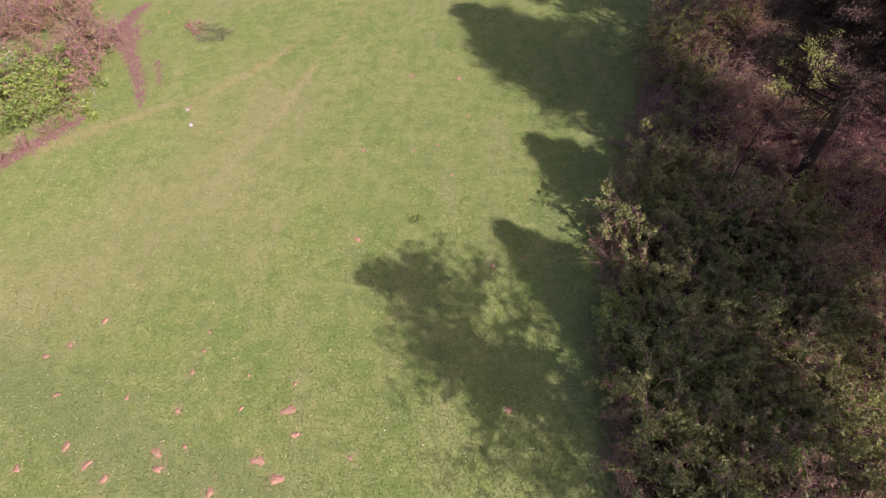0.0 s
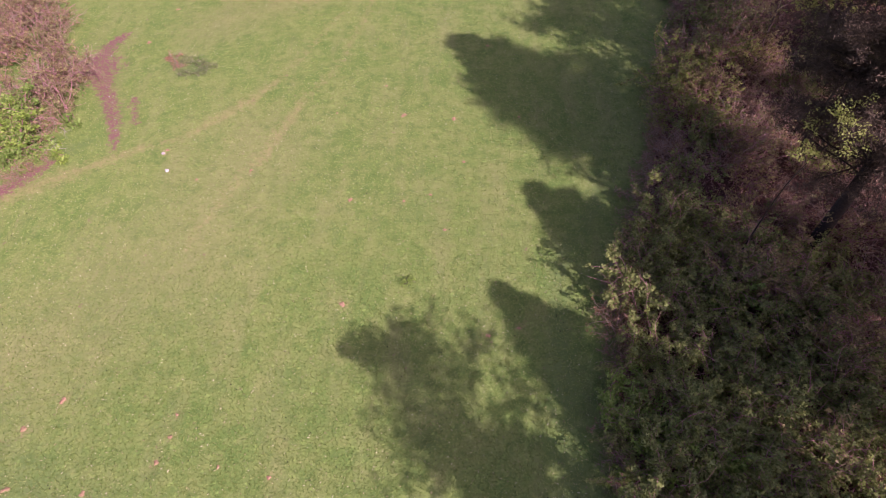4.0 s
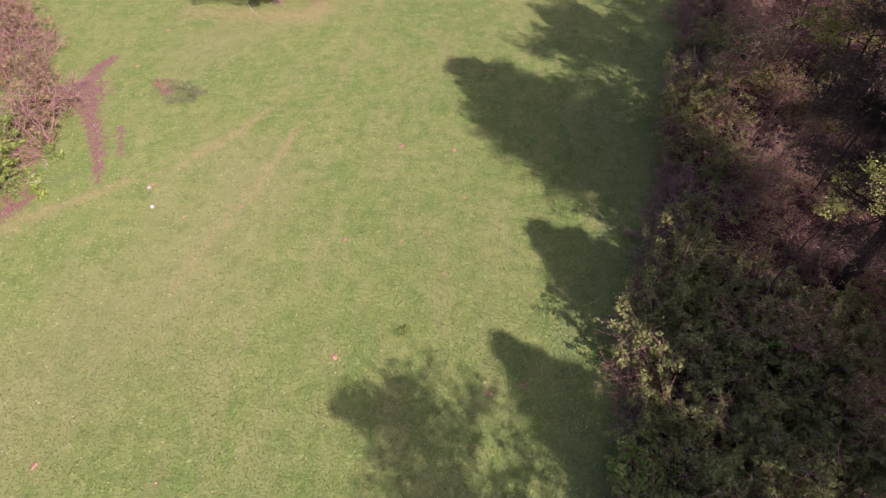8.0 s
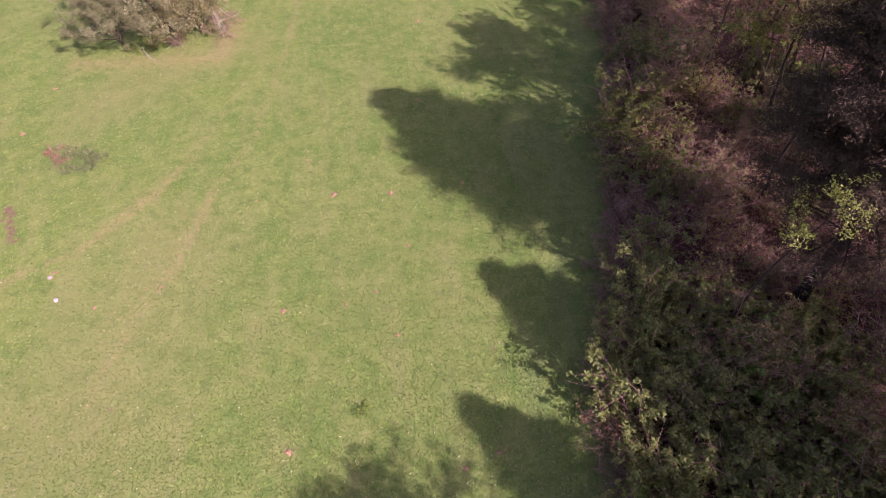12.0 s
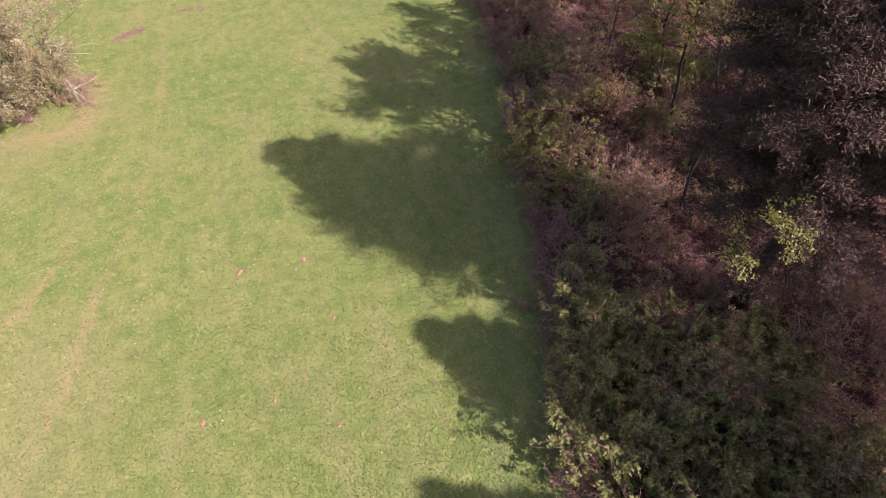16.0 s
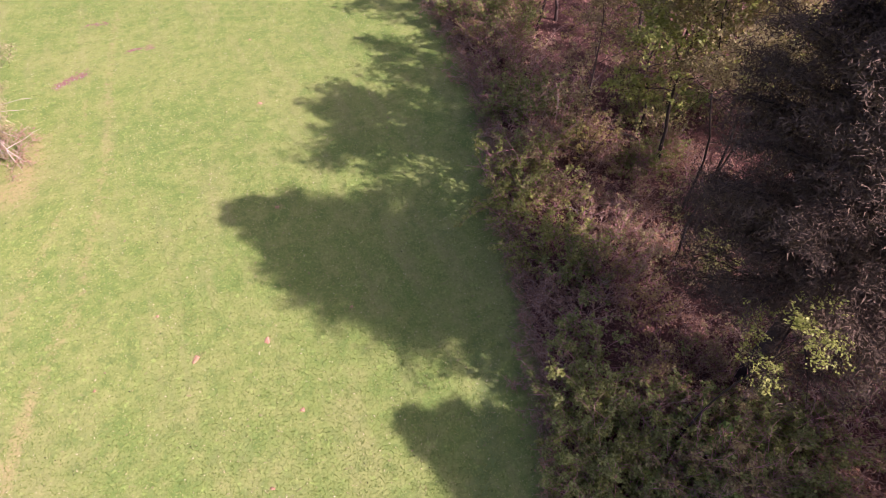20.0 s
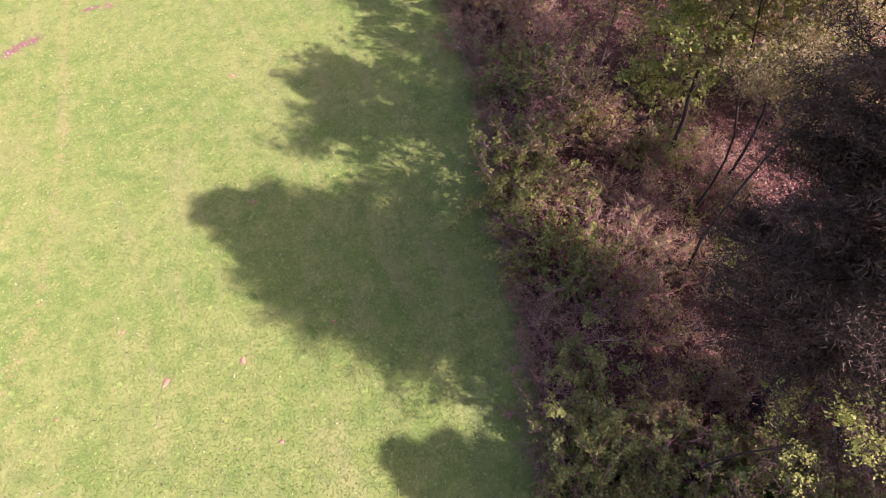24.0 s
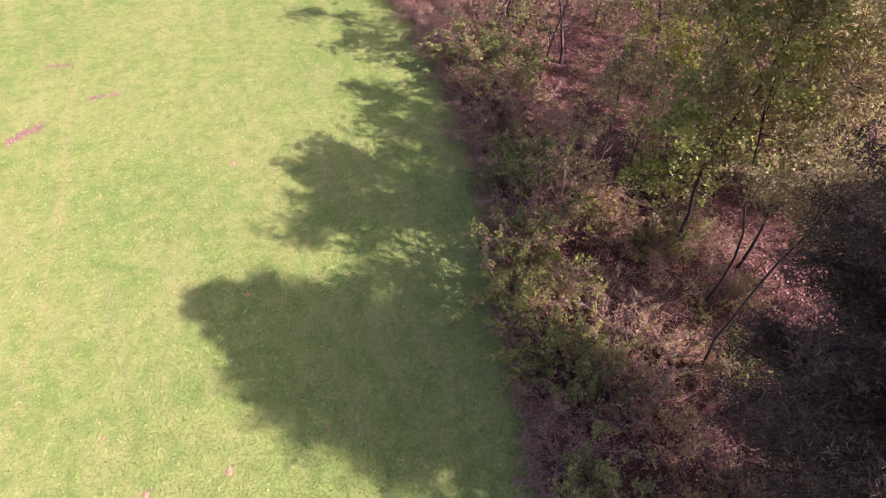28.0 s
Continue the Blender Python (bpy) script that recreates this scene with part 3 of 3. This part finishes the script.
# added out of view, only for shade on the wood and near meadow
for x, y, k, turn, size in ((22.6, -7.6, 1, 100, 1.0), (44.5, 11, 1, 80, 1.0), (42.5, 7.5, 0, 33, 1.0), (47, 5, 1, 140, 1.0), (52, 30, 0, 150, 1.0)):
    stand(SHADE[k], x, y, turn, size)

# ---- the wood edge: shrubs ----
GREEN = [shrub(101 + k, 3.2, 2.3, 10, 0.14, 36, LEAF_GREEN, TWIG, "leafy green shrub in the hedge of the wood", dense=9) for k in range(3)]
OLIVE = [shrub(111 + k, 3.2, 2.2, 9, 0.13, 18, LEAF_SPRING, TWIG, "olive-green shrub with small spring leaves", dense=9) for k in range(3)]
BROWN = [shrub(121 + k, 2.8, 2.1, 11, 0.1, 6, LEAF_DRY, PALE_TWIG, "tangle of bare brown bramble canes", "bramble", 0.2, 17) for k in range(3)]
LIME = [shrub(141 + k, 3.0, 2.4, 9, 0.16, 45, LEAF_LIME, TWIG, "lime-green leafy bush at the thicket", dense=8) for k in range(2)]
SAPLING = [shrub(131 + k, 4.8, 2.4, 5, 0.11, 18, LEAF_YOUNG, PINE_BARK, "thin sapling with fine olive leaves", "sapling", 0.01, 13) for k in range(2)]


def hedge():
    rng = np.random.default_rng(77)
    kinds = {"green": GREEN, "olive": OLIVE, "brown": BROWN}
    y = 0.4
    while y < 88:
        depth = 14.5 if y < 26 else (4.2 if y < 50 else 6.0)
        off = 0.9
        while off < depth:
            x, yy = wood_edge(y) + off + rng.uniform(-0.6, 0.6), y + rng.uniform(-0.8, 0.8)
            n = noise.noise(Vector((x * 0.2, yy * 0.2, 3.1)))
            pick = "brown" if off < 1.6 and rng.uniform() < 0.6 or n < (-0.38 if y < 33 else (-0.05 if y < 44 else -0.05)) else ("green" if n > (-0.2 if y < 33 else (0.2 if y < 44 else 0.35)) else "olive")
            size = rng.uniform(0.75, 1.2) * (0.65 if off < 1.5 else 1.0) * (1.2 if y > 40 else 1.0)
            stand(kinds[pick][rng.integers(0, 3)], x, yy, rng.uniform(0, 360), size)
            off += rng.uniform(1.6, 2.3)
        y += 1.8
    for x, y, kind, size in ((15.2, 29.4, 0, 1.15), (14.6, 27.8, 0, 1.0), (16.6, 24.1, 1, 1.1), (18.2, 25.0, 0, 1.2), (19.6, 24.4, 1, 1.15), (20.9, 23.4, 0, 1.1), (9.6, 17.4, 1, 0.9),
                             (10.7, 14.8, 1, 0.95), (10.6, 11.4, 0, 1.0), (13.2, 12.9, 1, 1.05), (16.2, 10.4, 1, 1.1), (12.9, 26.4, 0, 1.0), (18.2, 44.0, 0, 1.3), (20.5, 46.0, 0, 1.4)):
        stand((GREEN + LIME)[2 + kind], x, y, rng.uniform(0, 360), size)
    for k in range(46):
        y = 6 + 1.75 * k
        stand(BROWN[k % 3], wood_edge(y) + rng.uniform(-0.1, 0.5), y, rng.uniform(0, 360), rng.uniform(0.35, 0.55))
    stand(LIME[0], 36.7, 48.2, 20, 0.8, label="yellow-green bush under the trees")
    for k in range(58):
        y = rng.uniform(26, 50)
        stand((BROWN + OLIVE + GREEN[:1])[k % 7], wood_edge(y) + rng.uniform(5, 15), y, rng.uniform(0, 360), rng.uniform(0.6, 1.0))
    for k in range(26):
        stand((BROWN + OLIVE)[k % 6], rng.uniform(24, 31), rng.uniform(14, 30), rng.uniform(0, 360), rng.uniform(0.7, 1.1))
    for k in range(70):
        y = rng.uniform(38, 80)
        x = wood_edge(y) + rng.uniform(6, 28)
        stand(SAPLING[k % 2] if k % 3 else BROWN[k % 2], x, y, rng.uniform(0, 360), rng.uniform(0.6, 1.15) * (1 if k % 3 else 0.6))


hedge()


def thicket():
    rng = np.random.default_rng(78)
    for k in range(85):
        y = rng.uniform(31, 64)
        edge = np.interp(y, [30, 34, 37, 39, 42, 45, 49, 54, 58, 62], [-33.6, -32.4, -31.2, -29.6, -28.5, -29.3, -32.2, -35, -38.6, -43])
        x = edge - 12 * rng.uniform(0, 1) ** 1.4
        kind = LIME if math.hypot(x + 33.0, (y - 36.5) * 0.8) < 3.6 else (OLIVE if rng.uniform() < 0.62 else BROWN)
        if 30 < y < 35.5 and x > -33:
            continue
        stand(kind[rng.integers(0, len(kind))], x, y, rng.uniform(0, 360), rng.uniform(0.8, 1.15))


thicket()
WHITE_BUSH = shrub(161, 2.8, 1.2, 7, 0.07, 40, BLOSSOM, TWIG, "shrub with white spring blossom in the thicket", dense=6)
stand(WHITE_BUSH, -35.2, 41.3, 0, 0.8)
stand(WHITE_BUSH, -36.6, 43.6, 120, 0.6)
for x, y, turn, size in ((-31.2, 33.0, 0, 0.45), (-30.2, 34.6, 80, 0.4), (-29.6, 35.6, 200, 0.35), (-32.4, 31.4, 20, 0.5), (-28.9, 36.6, 60, 0.3)):
    stand(BROWN[1], x, y, turn, size)

# ---- the lone cedar on the meadow ----
CEDAR = broadleaf(61, 5.8, 6.6, 0.1, 22, 0.12, 60, LEAF_CEDAR, "low spreading cedar with dull olive foliage on the meadow", BARK, 5, 0.03, haze=0.08, tuft=20, puff=0.2)
stand(CEDAR, -16.9, 65.4, 0)
stand(CEDAR, -14.0, 64.4, 140, 0.55, label="small cedar bush beside the spreading cedar")
stand(CEDAR, -20.8, 63.8, 250, 0.6, label="small cedar bush with dull olive foliage")
stand(CEDAR, -17.2, 63.2, 60, 0.4, label="low cedar bush at the foot of the spreading cedar")
stand(LIME[1], -17.9, 62.8, 0, 0.45, label="small dark green bush at the foot of the cedar")
stand(BROWN[1], -15.9, 62.6, 40, 0.5)
stand(BROWN[0], -12.2, 63.8, 100, 0.75)
stand(BROWN[2], -12.6, 66.2, 160, 0.7)


def dead_branch(seed, x, y, turn, length, lift, label, limbs=5, wood=DEAD_WOOD, high=0.05):
    """A bleached fallen branch with side shoots, lying on the ground."""
    rng = np.random.default_rng(seed)
    branch = tagged(new("fallen_branch"), label, "branch", "fallen branches")
    main = grow(rng, (0, 0, high), (1, 0, lift), length, 9, -0.16 if high > 1 else -lift * 0.22, 0.16)
    main[:, 2] = np.maximum(main[:, 2], 0.04)
    part("stem", tubes([(main, (0.015 if high < 1 else 0.008) * length * np.linspace(1, 0.25, 10))], 6), wood, branch)
    for k in range(limbs):
        p, d = along_line(main, rng.uniform(0.25, 0.95))
        shoot = grow(rng, p, d / np.linalg.norm(d) + rng.normal(size=3) * np.array([0.8, 0.8, 0.35]), length * rng.uniform(0.2, 0.4), 5, -0.02, 0.22)
        shoot[:, 2] = np.maximum(shoot[:, 2], 0.04)
        part("side_branch", tubes([(shoot, (0.006 if high < 1 else 0.0035) * length * np.linspace(1, 0.3, 6))], 5), wood, branch)
    branch.matrix_basis = pose(x, y, 0, 0, 0, turn)
    return branch


for k, (x, y, turn, length, lift) in enumerate(((-17.0, 64.0, -10, 4.5, 1.6), (-19.0, 62.8, -60, 3.0, 0.5), (-29.3, 40.2, -20, 2.0, 0.4), (-29.6, 37.6, 5, 2.0, 0.3), (-29.4, 38.8, -40, 1.7, 0.4))):
    dead_branch(301 + k, x, y, turn, length, lift, "bleached dead branch beside the cedar" if k < 2 else "bleached dead branch at the foot of the thicket")
for k, (x, y, turn, length, high) in enumerate(((-14.6, 69.4, -62, 8.6, 3.4), (-14.4, 67.8, -48, 6.5, 3.2), (-15.0, 68.6, -80, 6.0, 3.8), (-13.6, 66.6, -60, 5.0, 2.6))):
    dead_branch(311 + k, x, y, turn, length, 0.45, "bleached dead limb arching down from the cedar", 8, high=high)
for k, (x, y, turn) in enumerate(((25.0, 52.5, 120), (28.5, 47.5, -30), (24.5, 39.5, 20), (23.0, 41.5, 150), (30.5, 44.0, 60), (22.0, 33.5, -10))):
    dead_branch(321 + k, x, y, turn, 4.0, 0.25, "grey dead branch on the forest floor", 6, GREY_WOOD)


def fallen_log(seed, x, y, turn, length, radius):
    """A fallen trunk lying on the litter, with broken stubs."""
    rng = np.random.default_rng(seed)
    log = tagged(new("fallen_log"), "weathered fallen log on the forest floor", "log", "fallen branches")
    line = grow(rng, (0, 0, 0.1 + radius), (1, 0, 0), length, 8, 0.0, 0.05)
    line[:, 2] = 0.1 + radius * np.linspace(1, 0.6, 9)
    part("stem", tubes([(line, radius * np.linspace(1, 0.55, 9))], 9), GREY_WOOD, log)
    for k in range(4):
        p, _ = along_line(line, rng.uniform(0.2, 0.95))
        stub = grow(rng, p, (rng.normal() * 0.5, rng.choice((-1, 1)), rng.uniform(0.1, 0.7)), rng.uniform(0.3, 1.0), 3, 0, 0.1)
        part("stub", tubes([(stub, radius * 0.3 * np.linspace(1, 0.4, 4))], 5), GREY_WOOD, log)
    log.matrix_basis = pose(x, y, 0, 0, 0, turn)
    return log


fallen_log(341, 29.2, 49.3, -68, 3.3, 0.13)
fallen_log(342, 26.2, 35.5, -47, 2.6, 0.11)
fallen_log(343, 31.8, 45.0, 20, 4.2, 0.1)


def stone(seed, x, y, size, material, label):
    """A rough stone, half sunk in the turf."""
    rng = np.random.default_rng(seed)
    bm = bmesh.new()
    bmesh.ops.create_icosphere(bm, subdivisions=2, radius=size)
    for v in bm.verts:
        v.co *= 0.8 + 0.5 * noise.noise(v.co * 2.2 / size + Vector((seed, 0, 0)))
        v.co.z *= 0.6
    me = bpy.data.meshes.new("stone")
    bm.to_mesh(me)
    bm.free()
    me.materials.append(material)
    ob = tagged(new("stone", me), label, "stone", "stones on the meadow")
    ob.matrix_basis = pose(x, y, size * 0.25, 0, 0, rng.uniform(0, 360))
    return ob


PALE_STONE = bark_material("pale_stone", (0.3, 0.26, 0.27), (0.55, 0.5, 0.52), 9)
DULL_STONE = bark_material("dull_stone", (0.28, 0.22, 0.22), (0.5, 0.42, 0.42), 6)
stone(1, -19.58, 35.41, 0.18, PALE_STONE, "white stone on the meadow")
stone(2, -20.4, 37.24, 0.17, DULL_STONE, "small dull stone on the meadow")
for k, (x, y) in enumerate(((-28.4, 47.0), (-27.6, 45.4), (-26.9, 44.1), (-26.1, 42.6), (-25.4, 41.2), (-24.9, 39.9), (-28.0, 46.3), (-29.7, 48.2), (-28.8, 49.9), (-30.2, 49.4), (-26.4, 43.4), (-9.0, 72.7), (-8.2, 73.1), (-7.3, 73.3), (-2.6, 75.9), (-5.4, 82.0), (-8.7, 72.6), (-7.8, 73.2), (-8.0, 73.5), (-7.1, 73.9), (-9.2, 72.4))):
    stone(10 + k, x, y, 0.03 + 0.02 * (k % 3), PALE_STONE, "small pale stone in bare soil")

# ---- scraped bare patches in the turf ----
def scrape_material():
    n = Nodes("scraped_clay", 0.95)
    p = n.place()
    fine, clod = n.noise(9.0, 5, 0.7, p), n.noise(30.0, 3, 0.6, p)
    colour = n.mix(n.ramp(fine, [(0.35, (0, 0, 0)), (0.65, (1, 1, 1))]), (0.27, 0.13, 0.085), (0.5, 0.29, 0.2))
    colour = n.mix(n.calc("MULTIPLY", n.each(), 0.45), colour, (0.22, 0.17, 0.085))
    n.bump(clod, 0.8, 0.04)
    return n.done(colour)


SCRAPE = scrape_material()


def bare_patch(seed, x, y, size):
    """A ragged crumb of bared clay, lying a finger's width over the turf."""
    rng = np.random.default_rng(seed)
    verts, faces = [], []
    blobs = [(0, 0, size)]
    for bx, by, br in blobs:
        turn = np.linspace(0, 2 * np.pi, 14, endpoint=False)
        wave = rng.uniform(0, 6.28, 3)
        ring = br * rng.uniform(0.6, 1.15) * (1 + 0.22 * np.sin(turn * 2 + wave[0]) + 0.16 * np.sin(turn * 3 + wave[1]) + 0.12 * np.sin(turn * 5 + wave[2]) + 0.1 * rng.normal(size=14))
        stretch = rng.uniform(0.65, 1.5)
        at = len(verts)
        verts.append((bx, by, 0.05))
        for lift, grow_by in ((0.045, 0.6), (-0.02, 1.0)):
            verts += [(bx + r * grow_by * math.cos(a) * stretch, by + r * grow_by * math.sin(a), lift) for a, r in zip(turn, ring)]
        for k in range(14):
            j = (k + 1) % 14
            faces += [(at, at + 1 + k, at + 1 + j), (at + 1 + k, at + 15 + k, at + 15 + j), (at + 1 + k, at + 15 + j, at + 1 + j)]
    ob = new("bare_patch", mesh_from("bare_patch", verts, faces, SCRAPE))
    ob.matrix_basis = pose(x, y, ground_rise(x, y), 0, 0, rng.uniform(0, 360))
    return tagged(ob, "small scraped patch of bare orange-pink clay", "bare patch", "bare patches in the meadow")


for k, (x, y, r) in enumerate(SPOTS + MORE_SPOTS):
    bare_patch(501 + k, x, y, r * (0.5 if k < 26 else 0.4))

# ---- a patch of rank weeds ----
LEAF_GREY = leaf_material("grey_green_weeds", (0.17, 0.185, 0.1), (0.25, 0.26, 0.15), (0.37, 0.37, 0.23), 0.4, 0.7)
STALKS = bark_material("green_weed_stalks", (0.1, 0.1, 0.05), (0.22, 0.22, 0.12), 14)
WEEDS = shrub(151, 0.3, 1.3, 8, 0.08, 10, LEAF_GREY, STALKS, "low patch of grey-green weeds", "weed_patch", 0.3, 5)
for x, y, turn, size in ((-21.9, 48.9, 0, 1.0), (-20.6, 48.6, 70, 1.0), (-20.2, 47.4, 200, 0.9), (-21.5, 47.2, 130, 0.9), (-19.5, 48.2, 300, 0.7)):
    stand(WEEDS, x, y, turn, size)
HEAP = shrub(152, 0.7, 0.8, 8, 0.09, 2, LEAF_DRY, PALE_TWIG, "small heap of dry brown stalks among weeds", "dry_stalks", 0.25, 6)
stand(HEAP, -23.1, 49.2)
stand(HEAP, -22.4, 48.3, 80, 0.7)
CLUMP = shrub(153, 0.15, 0.7, 7, 0.08, 10, LEAF_LIME, STALKS, "small clump of darker weeds in the turf", "weed_clump", 0.2, 5)
stand(CLUMP, -1.9, 25.6)

# ---- turf: grass blades, dead leaves, droppings ----
STRAW = leaf_material("pale_dead_grass", (0.3, 0.25, 0.13), (0.42, 0.37, 0.21), (0.6, 0.55, 0.38), 0.2, 0.8)
BLADES = leaf_material("meadow_grass_blades", (0.115, 0.172, 0.044), (0.17, 0.227, 0.062), (0.31, 0.345, 0.13), 0.45, 0.55)
DUNG = bark_material("dark_droppings", (0.012, 0.01, 0.008), (0.04, 0.03, 0.022), 30)


def scatter(rng, count, reach=0.0):
    """Random places on the meadow."""
    y = rng.uniform(-14, 100, count)
    left = np.interp(y, [5, 30, 60, 100], [-24, -34, -44, -30])
    right = wood_edge(y) + 0.6 + reach
    return np.stack([left + (right - left) * rng.uniform(0, 1, count), y, np.zeros(count)], -1)


def meadow_cover():
    rng = np.random.default_rng(91)
    p = scatter(rng, 560000)
    p[:, 2] = 0.02 + ground_rise(p[:, 0], p[:, 1])
    tagged(new("grass", mesh_from("grass", *leaves(rng, p, 0.1, 0.36, 0.6), BLADES)), "short grazed green meadow grass", "grass", kind="stuff")
    p = scatter(rng, 26000)
    p[:, 2] = 0.05 + ground_rise(p[:, 0], p[:, 1])
    tagged(new("dead_grass", mesh_from("dead_grass", *leaves(rng, p, 0.075, 0.55, 1.0), STRAW)), "pale dead grass and leaf bits on the turf", "dead grass", kind="stuff")
    p = scatter(rng, 1500)
    p[:, 2] = 0.06 + ground_rise(p[:, 0], p[:, 1])
    tagged(new("droppings", mesh_from("droppings", *leaves(rng, p, 0.075, 0.75, 1.5, True), DUNG)), "dark deer droppings scattered on the turf", "droppings", kind="stuff")


meadow_cover()


def forest_cover():
    rng = np.random.default_rng(92)
    n = 80000
    y = rng.uniform(5, 85, n)
    x = wood_edge(y) + 0.3 + rng.uniform(0, 1, n) * np.interp(y, [5, 30, 85], [16, 26, 34])
    p = np.stack([x, y, np.full(n, 0.17)], -1)
    tagged(new("fallen_leaves", mesh_from("fallen_leaves", *leaves(rng, p, 0.13, 0.7, 1.2), FALLEN)), "dry reddish brown leaves on the forest floor", "fallen leaves", kind="stuff")
    n = 30000
    y = rng.uniform(4, 28, n)
    x = wood_edge(y) + 0.2 + rng.uniform(0, 1, n) * 15
    clump = np.array([noise.noise(Vector((a * 0.5, b * 0.5, 7.7))) for a, b in zip(x, y)])
    p = np.stack([x, y, 0.2 + rng.uniform(0, 0.45, n)], -1)[clump > -0.05]
    tagged(new("undergrowth", mesh_from("undergrowth", *leaves(rng, p, 0.14, 0.6, 0.9), LEAF_SPRING)), "low green undergrowth beneath the shrubs", "undergrowth", kind="stuff")


forest_cover()
